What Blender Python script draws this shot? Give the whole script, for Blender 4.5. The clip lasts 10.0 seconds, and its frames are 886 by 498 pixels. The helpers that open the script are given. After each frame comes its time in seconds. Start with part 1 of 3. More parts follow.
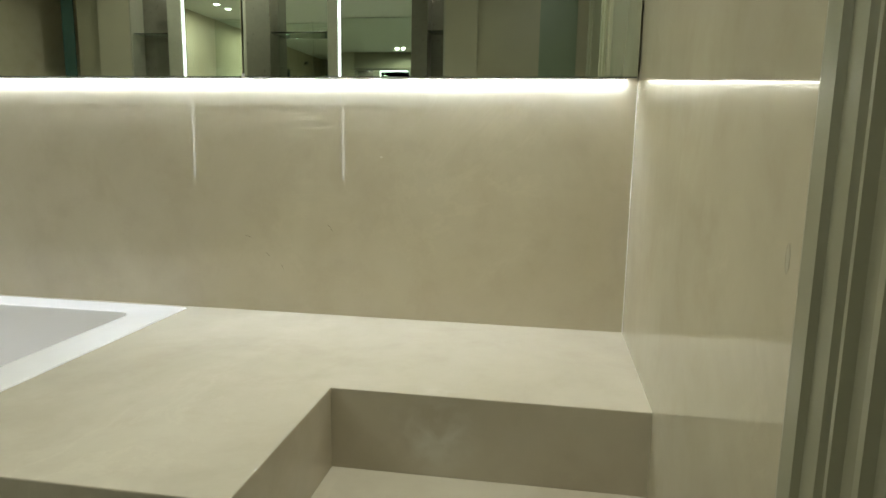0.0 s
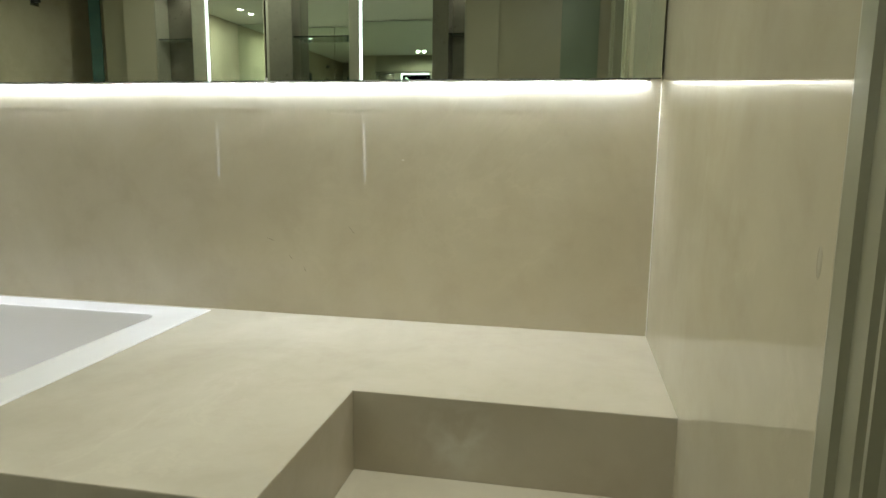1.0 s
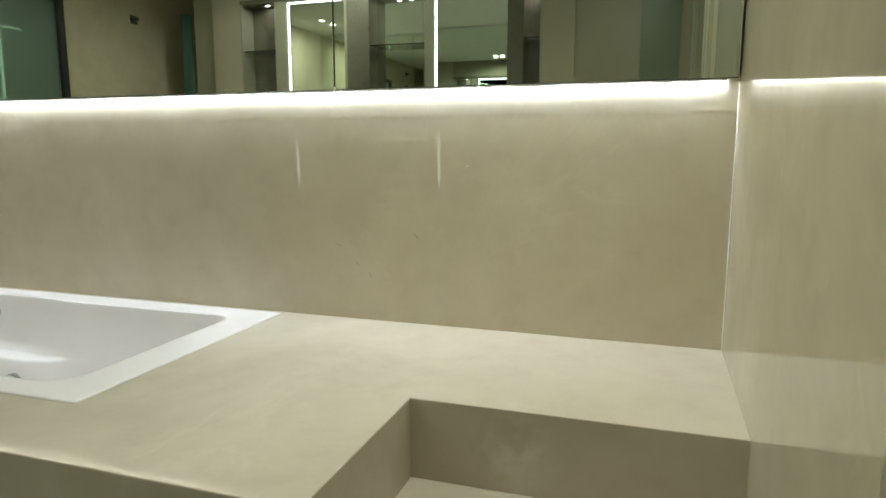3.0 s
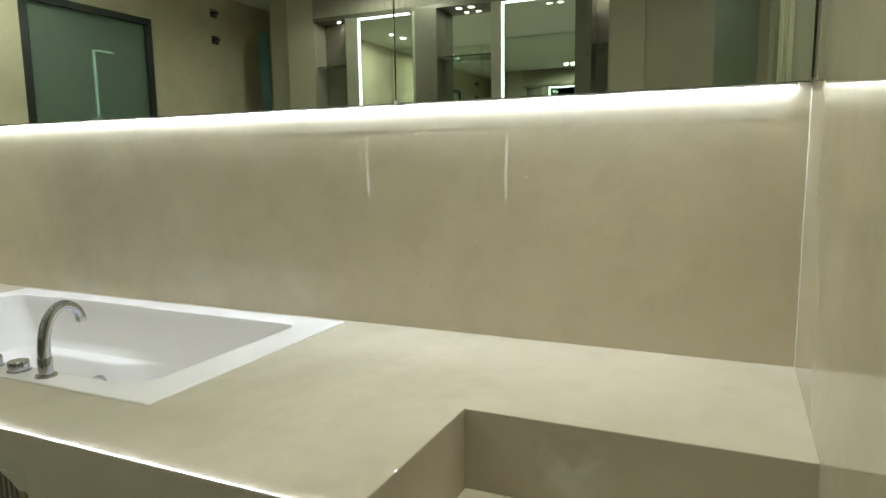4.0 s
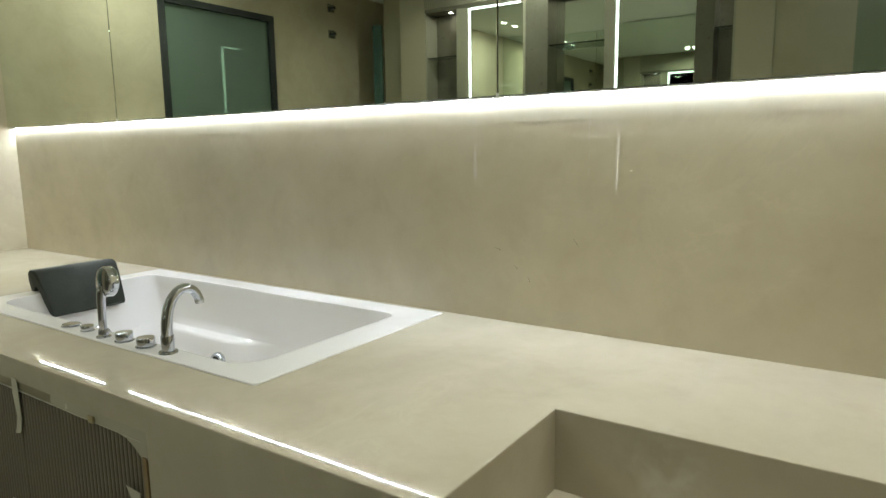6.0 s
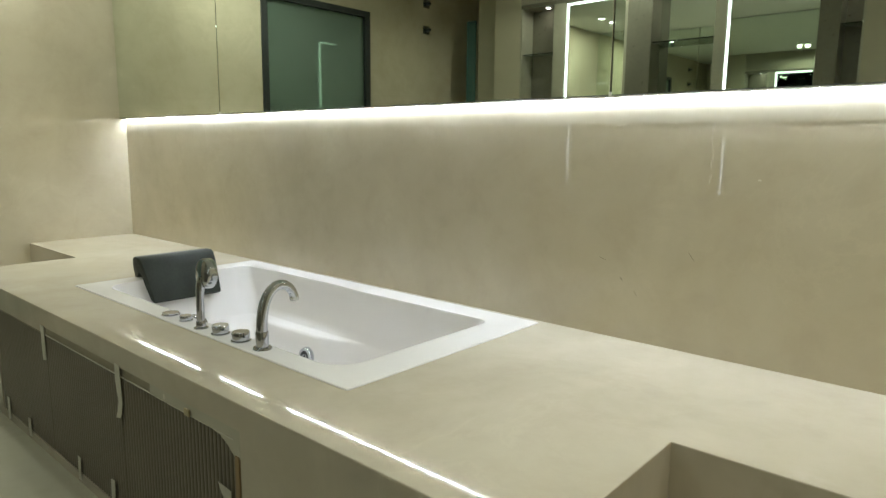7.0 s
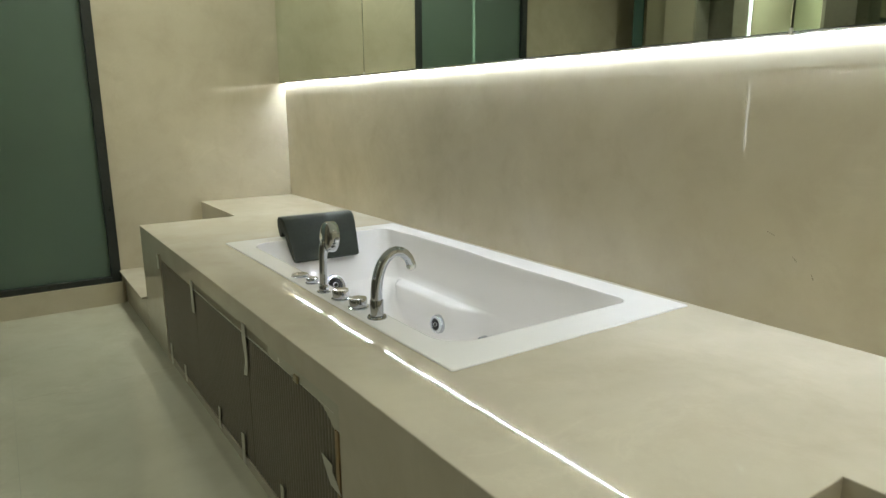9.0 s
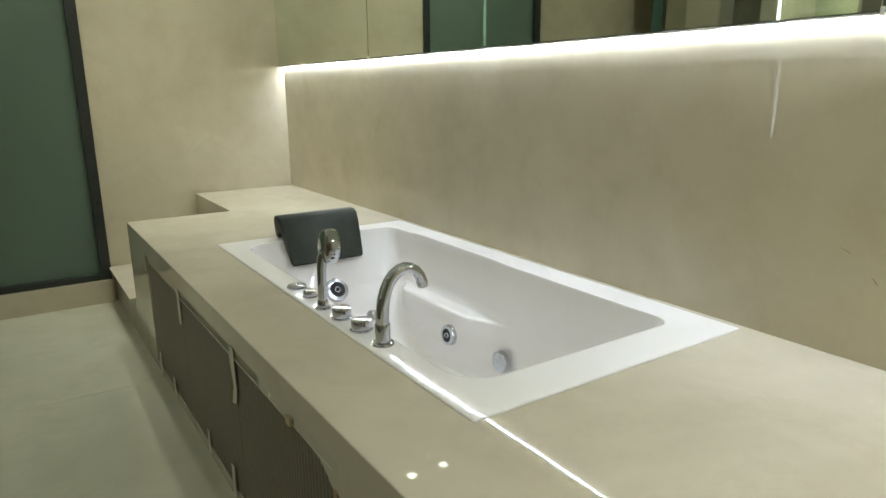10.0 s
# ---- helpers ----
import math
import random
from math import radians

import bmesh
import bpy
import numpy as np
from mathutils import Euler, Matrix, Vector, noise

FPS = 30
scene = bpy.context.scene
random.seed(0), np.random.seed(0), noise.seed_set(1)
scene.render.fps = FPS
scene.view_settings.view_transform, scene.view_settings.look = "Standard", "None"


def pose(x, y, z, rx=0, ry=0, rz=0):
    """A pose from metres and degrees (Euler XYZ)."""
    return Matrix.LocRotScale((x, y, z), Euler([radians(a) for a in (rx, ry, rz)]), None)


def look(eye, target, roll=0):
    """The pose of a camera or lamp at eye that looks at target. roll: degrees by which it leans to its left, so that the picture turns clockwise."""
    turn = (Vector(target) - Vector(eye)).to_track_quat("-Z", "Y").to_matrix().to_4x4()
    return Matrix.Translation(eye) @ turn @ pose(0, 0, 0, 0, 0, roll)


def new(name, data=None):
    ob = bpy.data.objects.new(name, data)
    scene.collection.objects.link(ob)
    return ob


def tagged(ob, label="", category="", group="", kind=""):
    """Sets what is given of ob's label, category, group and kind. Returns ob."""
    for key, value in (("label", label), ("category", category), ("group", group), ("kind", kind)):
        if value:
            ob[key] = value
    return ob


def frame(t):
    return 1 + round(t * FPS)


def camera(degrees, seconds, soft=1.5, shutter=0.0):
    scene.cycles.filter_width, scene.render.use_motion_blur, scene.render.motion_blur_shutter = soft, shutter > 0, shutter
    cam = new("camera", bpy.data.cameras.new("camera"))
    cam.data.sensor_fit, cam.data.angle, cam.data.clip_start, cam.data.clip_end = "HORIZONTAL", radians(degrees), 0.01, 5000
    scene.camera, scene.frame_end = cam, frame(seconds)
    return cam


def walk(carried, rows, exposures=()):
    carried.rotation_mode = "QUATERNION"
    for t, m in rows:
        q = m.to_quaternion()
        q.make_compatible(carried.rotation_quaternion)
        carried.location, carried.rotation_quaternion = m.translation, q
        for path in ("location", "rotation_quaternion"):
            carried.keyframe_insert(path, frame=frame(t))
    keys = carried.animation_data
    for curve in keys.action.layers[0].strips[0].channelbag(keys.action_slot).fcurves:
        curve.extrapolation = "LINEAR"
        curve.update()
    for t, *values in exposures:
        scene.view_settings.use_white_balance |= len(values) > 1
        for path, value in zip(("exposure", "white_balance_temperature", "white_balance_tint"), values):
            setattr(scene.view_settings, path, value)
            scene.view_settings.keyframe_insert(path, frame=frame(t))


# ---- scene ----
cam = camera(68.6, 10.0)
PATH = [
    (0, (-0.222, -1.827, 1.058), (-0.534, 0.122, 0.736), 1.0),
    (0.5, (-0.222, -1.826, 1.058), (-0.575, 0.115, 0.734), 0.7),
    (1, (-0.225, -1.824, 1.059), (-0.6, 0.115, 0.743), 0.7),
    (1.5, (-0.225, -1.82, 1.057), (-0.637, 0.111, 0.74), 0.3),
    (2, (-0.221, -1.819, 1.061), (-0.69, 0.099, 0.741), 0.3),
    (2.5, (-0.208, -1.815, 1.063), (-0.735, 0.089, 0.75), 0.3),
    (2.7, (-0.199, -1.806, 1.062), (-0.761, 0.089, 0.754), 0.2),
    (3.8, (-0.159, -1.788, 1.067), (-0.923, 0.038, 0.782), -0.6),
    (4, (-0.15, -1.789, 1.068), (-0.968, 0.015, 0.794), -0.8),
    (4.5, (-0.118, -1.784, 1.068), (-1.055, -0.038, 0.8), -0.5),
    (5, (-0.096, -1.783, 1.062), (-1.082, -0.063, 0.801), -0.2),
    (5.5, (-0.084, -1.81, 1.078), (-1.128, -0.127, 0.798), -0.1),
    (5.7, (-0.093, -1.794, 1.08), (-1.16, -0.128, 0.785), -0.5),
    (6.8, (-0.22, -1.727, 1.083), (-1.476, -0.201, 0.778), 0.2),
    (7, (-0.225, -1.728, 1.09), (-1.525, -0.241, 0.778), 0.6),
    (7.5, (-0.228, -1.674, 1.089), (-1.68, -0.341, 0.75), -0.4),
    (8, (-0.208, -1.633, 1.093), (-1.767, -0.426, 0.759), -0.6),
    (8.5, (-0.202, -1.596, 1.086), (-1.808, -0.451, 0.753), 0.5),
    (8.7, (-0.2, -1.581, 1.091), (-1.805, -0.447, 0.715), 0.4),
    (9, (-0.277, -1.534, 1.074), (-1.894, -0.436, 0.65), -0.4),
    (9.5, (-0.408, -1.503, 1.097), (-1.973, -0.328, 0.684), -0.2),
    (10, (-0.491, -1.419, 1.101), (-2.106, -0.341, 0.622), -0.4),
]
walk(cam, [(t, look(eye, target, roll)) for t, eye, target, roll in PATH], exposures=[(0, 0.24, 6500, 10), (5.7, 0.24, 6500, 10), (7, 0.2, 6500, 10), (10, 0.1, 6500, 10)])

# ---- world and lights ----
world = bpy.data.worlds.new("night")
scene.world = world
world.use_nodes = True
world.node_tree.nodes["Background"].inputs[0].default_value = (0.9, 0.95, 1.0, 1)
world.node_tree.nodes["Background"].inputs[1].default_value = 0.02
LED_POWER, FRAME_LED_POWER, SPOT_POWER, NICHE_POWER = 285.0, 5.4, 470.0, 120.0
BEAM_WATTS, ROW_WATTS = 14.0, 16.0


# ---- materials ----
def material(name):
    m = bpy.data.materials.new(name)
    m.use_nodes = True
    nt = m.node_tree
    return m, nt, nt.nodes["Principled BSDF"]


def node(nt, kind, **inputs):
    n = nt.nodes.new(kind)
    for key, value in inputs.items():
        n.inputs[key.replace("_", " ")].default_value = value
    return n


def ramp(nt, source, stops):
    r = nt.nodes.new("ShaderNodeValToRGB")
    while len(r.color_ramp.elements) < len(stops):
        r.color_ramp.elements.new(0.5)
    for e, (p, c) in zip(r.color_ramp.elements, stops):
        e.position, e.color = p, (*c, 1)
    nt.links.new(source, r.inputs[0])
    return r.outputs[0]


def coords(nt):
    """World-sized coordinates, so that a pattern runs on over neighbouring pieces."""
    return nt.nodes.new("ShaderNodeNewGeometry").outputs["Position"]


def mixed(nt, a, b, fac, mode="MIX"):
    n = nt.nodes.new("ShaderNodeMix")
    n.data_type, n.blend_type = "RGBA", mode
    for socket, value in ((n.inputs["Factor"], fac), (n.inputs["A"], a), (n.inputs["B"], b)):
        if isinstance(value, bpy.types.NodeSocket):
            nt.links.new(value, socket)
        elif isinstance(value, tuple):
            socket.default_value = (*value, 1)
        else:
            socket.default_value = value
    return n.outputs["Result"]


def stone(name, dark, light, rough=0.1, veins=0.35, scale=1.0, wave=0.02, smear=None, gloss=0.5):
    """Polished porcelain slab: broad clouds, finer mottling, thin pale veins and slight waviness of the polish."""
    m, nt, bsdf = material(name)
    pos = coords(nt)
    cloud = node(nt, "ShaderNodeTexNoise", Scale=1.7 * scale, Detail=5.0, Roughness=0.55, Distortion=0.6)
    fine = node(nt, "ShaderNodeTexNoise", Scale=6.5 * scale, Detail=7.0, Roughness=0.62, Distortion=0.3)
    vein = node(nt, "ShaderNodeTexNoise", Scale=2.3 * scale, Detail=8.0, Roughness=0.65, Distortion=1.2)
    for n in (cloud, fine, vein):
        nt.links.new(pos, n.inputs["Vector"])
    base = ramp(nt, cloud.outputs["Fac"], [(0.3, dark), (0.7, light)])
    mottle = ramp(nt, fine.outputs["Fac"], [(0.32, (0.89, 0.87, 0.85)), (0.5, (0.96, 0.96, 0.95)), (0.68, (1.0, 1.0, 1.0))])
    base = mixed(nt, base, mottle, 0.8, "MULTIPLY")
    line = ramp(nt, vein.outputs["Fac"], [(0.47, (0, 0, 0)), (0.5, (1, 1, 1)), (0.53, (0, 0, 0))])
    patch = ramp(nt, cloud.outputs["Fac"], [(0.5, (0, 0, 0)), (0.66, (veins, veins, veins))])
    line = mixed(nt, line, patch, 1.0, "MULTIPLY")
    base = mixed(nt, base, tuple(min(0.85, c * 1.35) for c in light), line)
    if smear:
        away = nt.nodes.new("ShaderNodeVectorMath")
        away.operation = "DISTANCE"
        away.inputs[1].default_value = smear
        nt.links.new(pos, away.inputs[0])
        blot = node(nt, "ShaderNodeTexNoise", Scale=17.0, Detail=3.0, Roughness=0.5, Distortion=0.3)
        nt.links.new(pos, blot.inputs["Vector"])
        near = ramp(nt, away.outputs["Value"], [(0.0, (0.8, 0.8, 0.8)), (0.05, (0.55, 0.55, 0.55)), (0.11, (0, 0, 0))])
        cover = mixed(nt, near, ramp(nt, blot.outputs["Fac"], [(0.4, (0, 0, 0)), (0.66, (0.9, 0.9, 0.9))]), 1.0, "MULTIPLY")
        base = mixed(nt, base, (0.72, 0.70, 0.62), cover)
    nt.links.new(base, bsdf.inputs["Base Color"])
    r = ramp(nt, fine.outputs["Fac"], [(0.3, (rough * 0.8,) * 3), (0.75, (rough * 1.25,) * 3)])
    nt.links.new(r, bsdf.inputs["Roughness"])
    swell = node(nt, "ShaderNodeTexNoise", Scale=5.0, Detail=1.0)
    nt.links.new(pos, swell.inputs["Vector"])
    bsdf.inputs["Specular IOR Level"].default_value = gloss
    bump = node(nt, "ShaderNodeBump", Strength=wave, Distance=0.05)
    nt.links.new(swell.outputs["Fac"], bump.inputs["Height"])
    nt.links.new(bump.outputs["Normal"], bsdf.inputs["Normal"])
    return m


def paint(name, colour, rough=0.5, metal=0.0, grain=0.08, scale=30.0, coat=0.0, bump_strength=0.0, specular=0.5):
    m, nt, bsdf = material(name)
    n = node(nt, "ShaderNodeTexNoise", Scale=scale, Detail=5.0, Roughness=0.6)
    big = node(nt, "ShaderNodeTexNoise", Scale=scale / 12, Detail=3.0)
    for k in (n, big):
        nt.links.new(coords(nt), k.inputs["Vector"])
    c = mixed(nt, tuple(v * (1 - grain) for v in colour), tuple(min(1, v * (1 + grain)) for v in colour), n.outputs["Fac"])
    c = mixed(nt, c, ramp(nt, big.outputs["Fac"], [(0.3, (1 - grain,) * 3), (0.7, (1, 1, 1))]), 1.0, "MULTIPLY")
    nt.links.new(c, bsdf.inputs["Base Color"])
    nt.links.new(ramp(nt, n.outputs["Fac"], [(0.2, (rough * 0.85,) * 3), (0.8, (min(1, rough * 1.15),) * 3)]), bsdf.inputs["Roughness"])
    bsdf.inputs["Metallic"].default_value = metal
    bsdf.inputs["Specular IOR Level"].default_value = specular
    bsdf.inputs["Coat Weight"].default_value = coat
    bsdf.inputs["Coat Roughness"].default_value = 0.04
    if bump_strength:
        b = node(nt, "ShaderNodeBump", Strength=bump_strength, Distance=0.002)
        nt.links.new(n.outputs["Fac"], b.inputs["Height"])
        nt.links.new(b.outputs["Normal"], bsdf.inputs["Normal"])
    return m


def acrylic(name, colour):
    """Vacuum-formed sheet: high gloss over slow waves, so that lights mirror in it as wobbling lines."""
    m, nt, bsdf = material(name)
    pos = coords(nt)
    tone = node(nt, "ShaderNodeTexNoise", Scale=3.0, Detail=3.0)
    waves = node(nt, "ShaderNodeTexNoise", Scale=11.0, Detail=1.5, Roughness=0.45)
    for n in (tone, waves):
        nt.links.new(pos, n.inputs["Vector"])
    nt.links.new(mixed(nt, tuple(0.97 * c for c in colour), colour, tone.outputs["Fac"]), bsdf.inputs["Base Color"])
    bsdf.inputs["Roughness"].default_value = 0.012
    bump = node(nt, "ShaderNodeBump", Strength=0.16, Distance=0.004)
    nt.links.new(waves.outputs["Fac"], bump.inputs["Height"])
    nt.links.new(bump.outputs["Normal"], bsdf.inputs["Normal"])
    return m


def glow(name, colour, strength):
    m = bpy.data.materials.new(name)
    m.use_nodes = True
    nt = m.node_tree
    nt.nodes.remove(nt.nodes["Principled BSDF"])
    e = nt.nodes.new("ShaderNodeEmission")
    e.inputs[0].default_value, e.inputs[1].default_value = (*colour, 1), strength
    nt.links.new(e.outputs[0], nt.nodes["Material Output"].inputs[0])
    return m


def mirror_glass(name, colour=(0.835, 0.9, 0.82)):
    m, nt, bsdf = material(name)
    bsdf.inputs["Base Color"].default_value = (*colour, 1)
    bsdf.inputs["Metallic"].default_value = 1.0
    bsdf.inputs["Roughness"].default_value = 0.012
    return m


def clear_glass(name, colour, rough=0.0, transmission=1.0, coat=0.0):
    m, nt, bsdf = material(name)
    bsdf.inputs["Base Color"].default_value = (*colour, 1)
    bsdf.inputs["Roughness"].default_value = rough
    bsdf.inputs["Transmission Weight"].default_value = transmission
    bsdf.inputs["IOR"].default_value = 1.48
    bsdf.inputs["Coat Weight"].default_value = coat
    bsdf.inputs["Coat Roughness"].default_value = 0.02
    return m


WALL_STONE = stone("beige_wall_slab", (0.515, 0.452, 0.33), (0.61, 0.546, 0.409), 0.016, 0.12, wave=0.003)
DECK_STONE = stone("cream_deck_slab", (0.503, 0.45, 0.352), (0.602, 0.545, 0.44), 0.016, 0.1, gloss=0.22, wave=0.005, smear=(-0.435, -0.563, 0.455))
FLOOR_STONE = stone("cream_floor_tile", (0.52, 0.505, 0.395), (0.595, 0.58, 0.465), 0.03, 0.2, 0.8, wave=0.004)
GROUT = paint("grout", (0.42, 0.41, 0.33), 0.8)
CEILING_PAINT = paint("ceiling_paint", (0.74, 0.74, 0.66), 0.7, grain=0.03)
ACRYLIC = acrylic("white_acrylic", (0.865, 0.835, 0.82))
CHROME = paint("chrome", (0.56, 0.58, 0.63), 0.05, 1.0, 0.03, 60)
JET_CHROME = paint("dull_chrome", (0.55, 0.57, 0.6), 0.25, 1.0, 0.05, 60)
BRUSHED = paint("satin_steel", (0.6, 0.6, 0.57), 0.25, 1.0, 0.08, 80)
LEATHER = paint("black_foam", (0.034, 0.039, 0.031), 0.5, grain=0.3, scale=120, bump_strength=0.3, specular=0.22)
BLACK_METAL = paint("black_aluminium", (0.025, 0.03, 0.027), 0.3, grain=0.2, scale=60)
BRONZE = paint("bronze_panel", (0.38, 0.365, 0.28), 0.32, 0.25, 0.12, 40)
DARK_BRONZE = paint("dark_bronze_panel", (0.17, 0.158, 0.118), 0.3, 0.3, 0.12, 40)
BROWN_WALL = paint("brown_wall_panel", (0.39, 0.345, 0.24), 0.35, 0.0, 0.1, 3)
MATT_TAUPE = paint("matt_taupe", (0.17, 0.155, 0.12), 0.95, grain=0.05, scale=10)
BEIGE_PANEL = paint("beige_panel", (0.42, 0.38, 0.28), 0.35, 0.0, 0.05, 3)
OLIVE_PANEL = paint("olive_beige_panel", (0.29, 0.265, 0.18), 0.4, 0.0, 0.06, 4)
FLUTED = paint("taupe_fluted_board", (0.21, 0.183, 0.14), 0.42, 0.0, 0.12, 50)
PALE_FLUTED = paint("pale_taupe_fluted_board", (0.34, 0.315, 0.24), 0.4, 0.0, 0.1, 50)
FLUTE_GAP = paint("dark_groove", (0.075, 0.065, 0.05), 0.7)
BOARD_EDGE_GAP_SHADE = paint("brown_board_edge_and_gap_shade", (0.27, 0.235, 0.155), 0.5, grain=0.25, scale=40)
BRASS_EDGE = paint("pale_brass_edge", (0.5, 0.42, 0.25), 0.3, 0.6, 0.15, 40)
OAK = paint("raw_board_edge", (0.36, 0.25, 0.13), 0.6, grain=0.25, scale=40)
FILM = paint("clouded_film", (0.52, 0.49, 0.39), 0.25, grain=0.06, scale=20, bump_strength=0.2)
SEALANT = paint("white_sealant", (0.82, 0.81, 0.77), 0.4, grain=0.03)
TAPE = paint("pale_masking_tape", (0.58, 0.56, 0.47), 0.45, grain=0.1, scale=60, bump_strength=0.3)
CASING = paint("cream_casing_paint", (0.33, 0.315, 0.22), 0.32, grain=0.04, scale=12)
DOOR_PAINT = paint("taupe_door", (0.2, 0.18, 0.125), 0.4, grain=0.08, scale=8)
MIRROR = mirror_glass("silver_mirror")
GREEN_GLASS = clear_glass("frosted_green_glass", (0.37, 0.52, 0.41), 0.38, 0.75)
PANEL_GLASS = clear_glass("dark_green_glass", (0.2, 0.24, 0.16), 0.3, 0.0)
PANE_GLOW = glow("pane_glow", (0.86, 1.0, 0.84), 0.9)
TEAL_GLASS = clear_glass("teal_glass", (0.25, 0.5, 0.48), 0.05, 0.85)
SHELF_GLASS = clear_glass("shelf_glass", (0.75, 0.9, 0.82))
RUBBER = paint("black_nozzle", (0.02, 0.02, 0.02), 0.5)
LED = glow("white_led", (0.82, 0.935, 1.06), LED_POWER)
FRAME_LED = glow("mirror_led", (0.88, 0.985, 0.99), FRAME_LED_POWER)
SPOT = glow("downlight_lens", (0.94, 1.0, 0.875), SPOT_POWER)
SOFT_SPOT = glow("dimmer_downlight_lens", (0.94, 1.0, 0.875), 5.0)
NICHE_SPOT = glow("niche_downlight_lens", (1.0, 0.97, 0.9), NICHE_POWER)


# ---- building helpers ----
def thing(name, label, category, at=(0, 0, 0), group="", kind=""):
    ob = new(name)
    ob.empty_display_size = 0.05
    ob.location = at
    return tagged(ob, label, category, group, kind)


def mesh_of(bm, name, mat, smooth=False):
    me = bpy.data.meshes.new(name)
    bmesh.ops.recalc_face_normals(bm, faces=bm.faces)
    bm.to_mesh(me)
    bm.free()
    me.materials.append(mat)
    if smooth:
        for p in me.polygons:
            p.use_smooth = True
        me.set_sharp_from_angle(angle=radians(40))
    return me


def part(name, bm, mat, parent=None, label="", smooth=False, at=None):
    """One mesh object; bm is in world places, unless at gives its own place."""
    ob = new(name, mesh_of(bm, name, mat, smooth))
    where = Matrix.Translation(at) if at else Matrix()
    if parent is not None:
        base = Vector()
        p = parent
        while p is not None:
            base += p.location
            p = p.parent
        ob.parent = parent
        ob.location = where.translation - base
        if not at:
            ob.location = -base
    else:
        ob.location = where.translation
    if label:
        ob["label"] = label
    return ob


def box(bm, x0, x1, y0, y1, z0, z1, bevel=0.0, seg=2):
    m = Matrix.LocRotScale(((x0 + x1) / 2, (y0 + y1) / 2, (z0 + z1) / 2), None, (abs(x1 - x0), abs(y1 - y0), abs(z1 - z0)))
    made = bmesh.ops.create_cube(bm, size=1, matrix=m)["verts"]
    if bevel:
        edges = list({e for v in made for e in v.link_edges})
        bmesh.ops.bevel(bm, geom=edges, offset=bevel, segments=seg, affect="EDGES", profile=0.5)
    return bm


def boxed(*a, **k):
    return box(bmesh.new(), *a, **k)


def prism(outline, z0, z1, bevel=0.0):
    """A slab of the given outline (x, y), from z0 to z1."""
    bm = bmesh.new()
    low = [bm.verts.new((x, y, z0)) for x, y in outline]
    top = [bm.verts.new((x, y, z1)) for x, y in outline]
    bm.faces.new(low[::-1])
    bm.faces.new(top)
    n = len(outline)
    for i in range(n):
        bm.faces.new((low[i], low[(i + 1) % n], top[(i + 1) % n], top[i]))
    if bevel:
        edges = [e for e in bm.edges if not (e.verts[0].co.z < z1 - 1e-6 and e.verts[1].co.z < z1 - 1e-6)]
        bmesh.ops.bevel(bm, geom=edges, offset=bevel, segments=2, affect="EDGES", profile=0.5)
    return bm


def lathe(profile, place, axis=(0, 0, 1), seg=32):
    """A turned body: profile of (radius, height), about an axis through place."""
    bm = bmesh.new()
    turn = Vector((0, 0, 1)).rotation_difference(Vector(axis)).to_matrix().to_4x4()
    m = Matrix.Translation(place) @ turn
    rings = []
    for r, h in profile:
        if r < 1e-6:
            rings.append([bm.verts.new(m @ Vector((0, 0, h)))])
        else:
            rings.append([bm.verts.new(m @ Vector((r * math.cos(2 * math.pi * i / seg), r * math.sin(2 * math.pi * i / seg), h))) for i in range(seg)])
    for a, b in zip(rings, rings[1:]):
        for i in range(seg):
            j = (i + 1) % seg
            if len(a) == 1 and len(b) > 1:
                bm.faces.new((a[0], b[i], b[j]))
            elif len(b) == 1 and len(a) > 1:
                bm.faces.new((a[i], a[j], b[0]))
            elif len(a) > 1:
                bm.faces.new((a[i], a[j], b[j], b[i]))
    return bm


def tube(points, radii, seg=20):
    """A pipe along points, with a radius at each."""
    bm = bmesh.new()
    pts = [Vector(p) for p in points]
    rings, up = [], Vector((1, 0, 0))
    for i, p in enumerate(pts):
        d = (pts[min(i + 1, len(pts) - 1)] - pts[max(i - 1, 0)]).normalized()
        up = (up - d * up.dot(d)).normalized()
        side = d.cross(up)
        r = radii[i] if isinstance(radii, (list, tuple)) else radii
        rings.append([bm.verts.new(p + r * (math.cos(a) * up + math.sin(a) * side)) for a in (2 * math.pi * k / seg for k in range(seg))])
    for a, b in zip(rings, rings[1:]):
        for k in range(seg):
            bm.faces.new((a[k], a[(k + 1) % seg], b[(k + 1) % seg], b[k]))
    bm.faces.new(rings[0][::-1])
    bm.faces.new(rings[-1])
    return bm


# ---- plan ----
LEFT, RIGHT, BACK, FRONT = -4.275, 0.0, 0.0, -2.93     # inner faces of the walls
ALCOVE_X, ALCOVE_Y = -3.915, -3.5
CEIL = 2.48
DECK, DECK_FRONT = 0.54, -1.018
NOTCH_L, NOTCH_R, SHELF_FRONT = -3.604, -0.661, -0.563
CAB_BOTTOM, CAB_FRONT = 1.233, -0.038
TUB = (-2.92, -1.308, -0.813, -0.022)
GLASS_TOP, GLASS_SILL, GLASS_A, GLASS_B = 2.15, 0.123, -1.036, -2.05
DOOR_A, DOOR_B, DOOR_TOP = -1.41, -2.35, 2.08

# scratches on the north wall: x, z, run, drop
SCRATCHES = [(-0.854, 0.806, 0.018, 0.022), (-1.113, 0.77, 0.022, 0.008), (-1.05, 0.717, 0.012, 0.012), (-1.005, 0.681, 0.008, 0.014)]

# ---- structure ----
def wall(name, label, mat, *boxes):
    bm = bmesh.new()
    for b in boxes:
        box(bm, *b)
    ob = part(name, bm, mat)
    return tagged(ob, label, "wall", kind="structure")


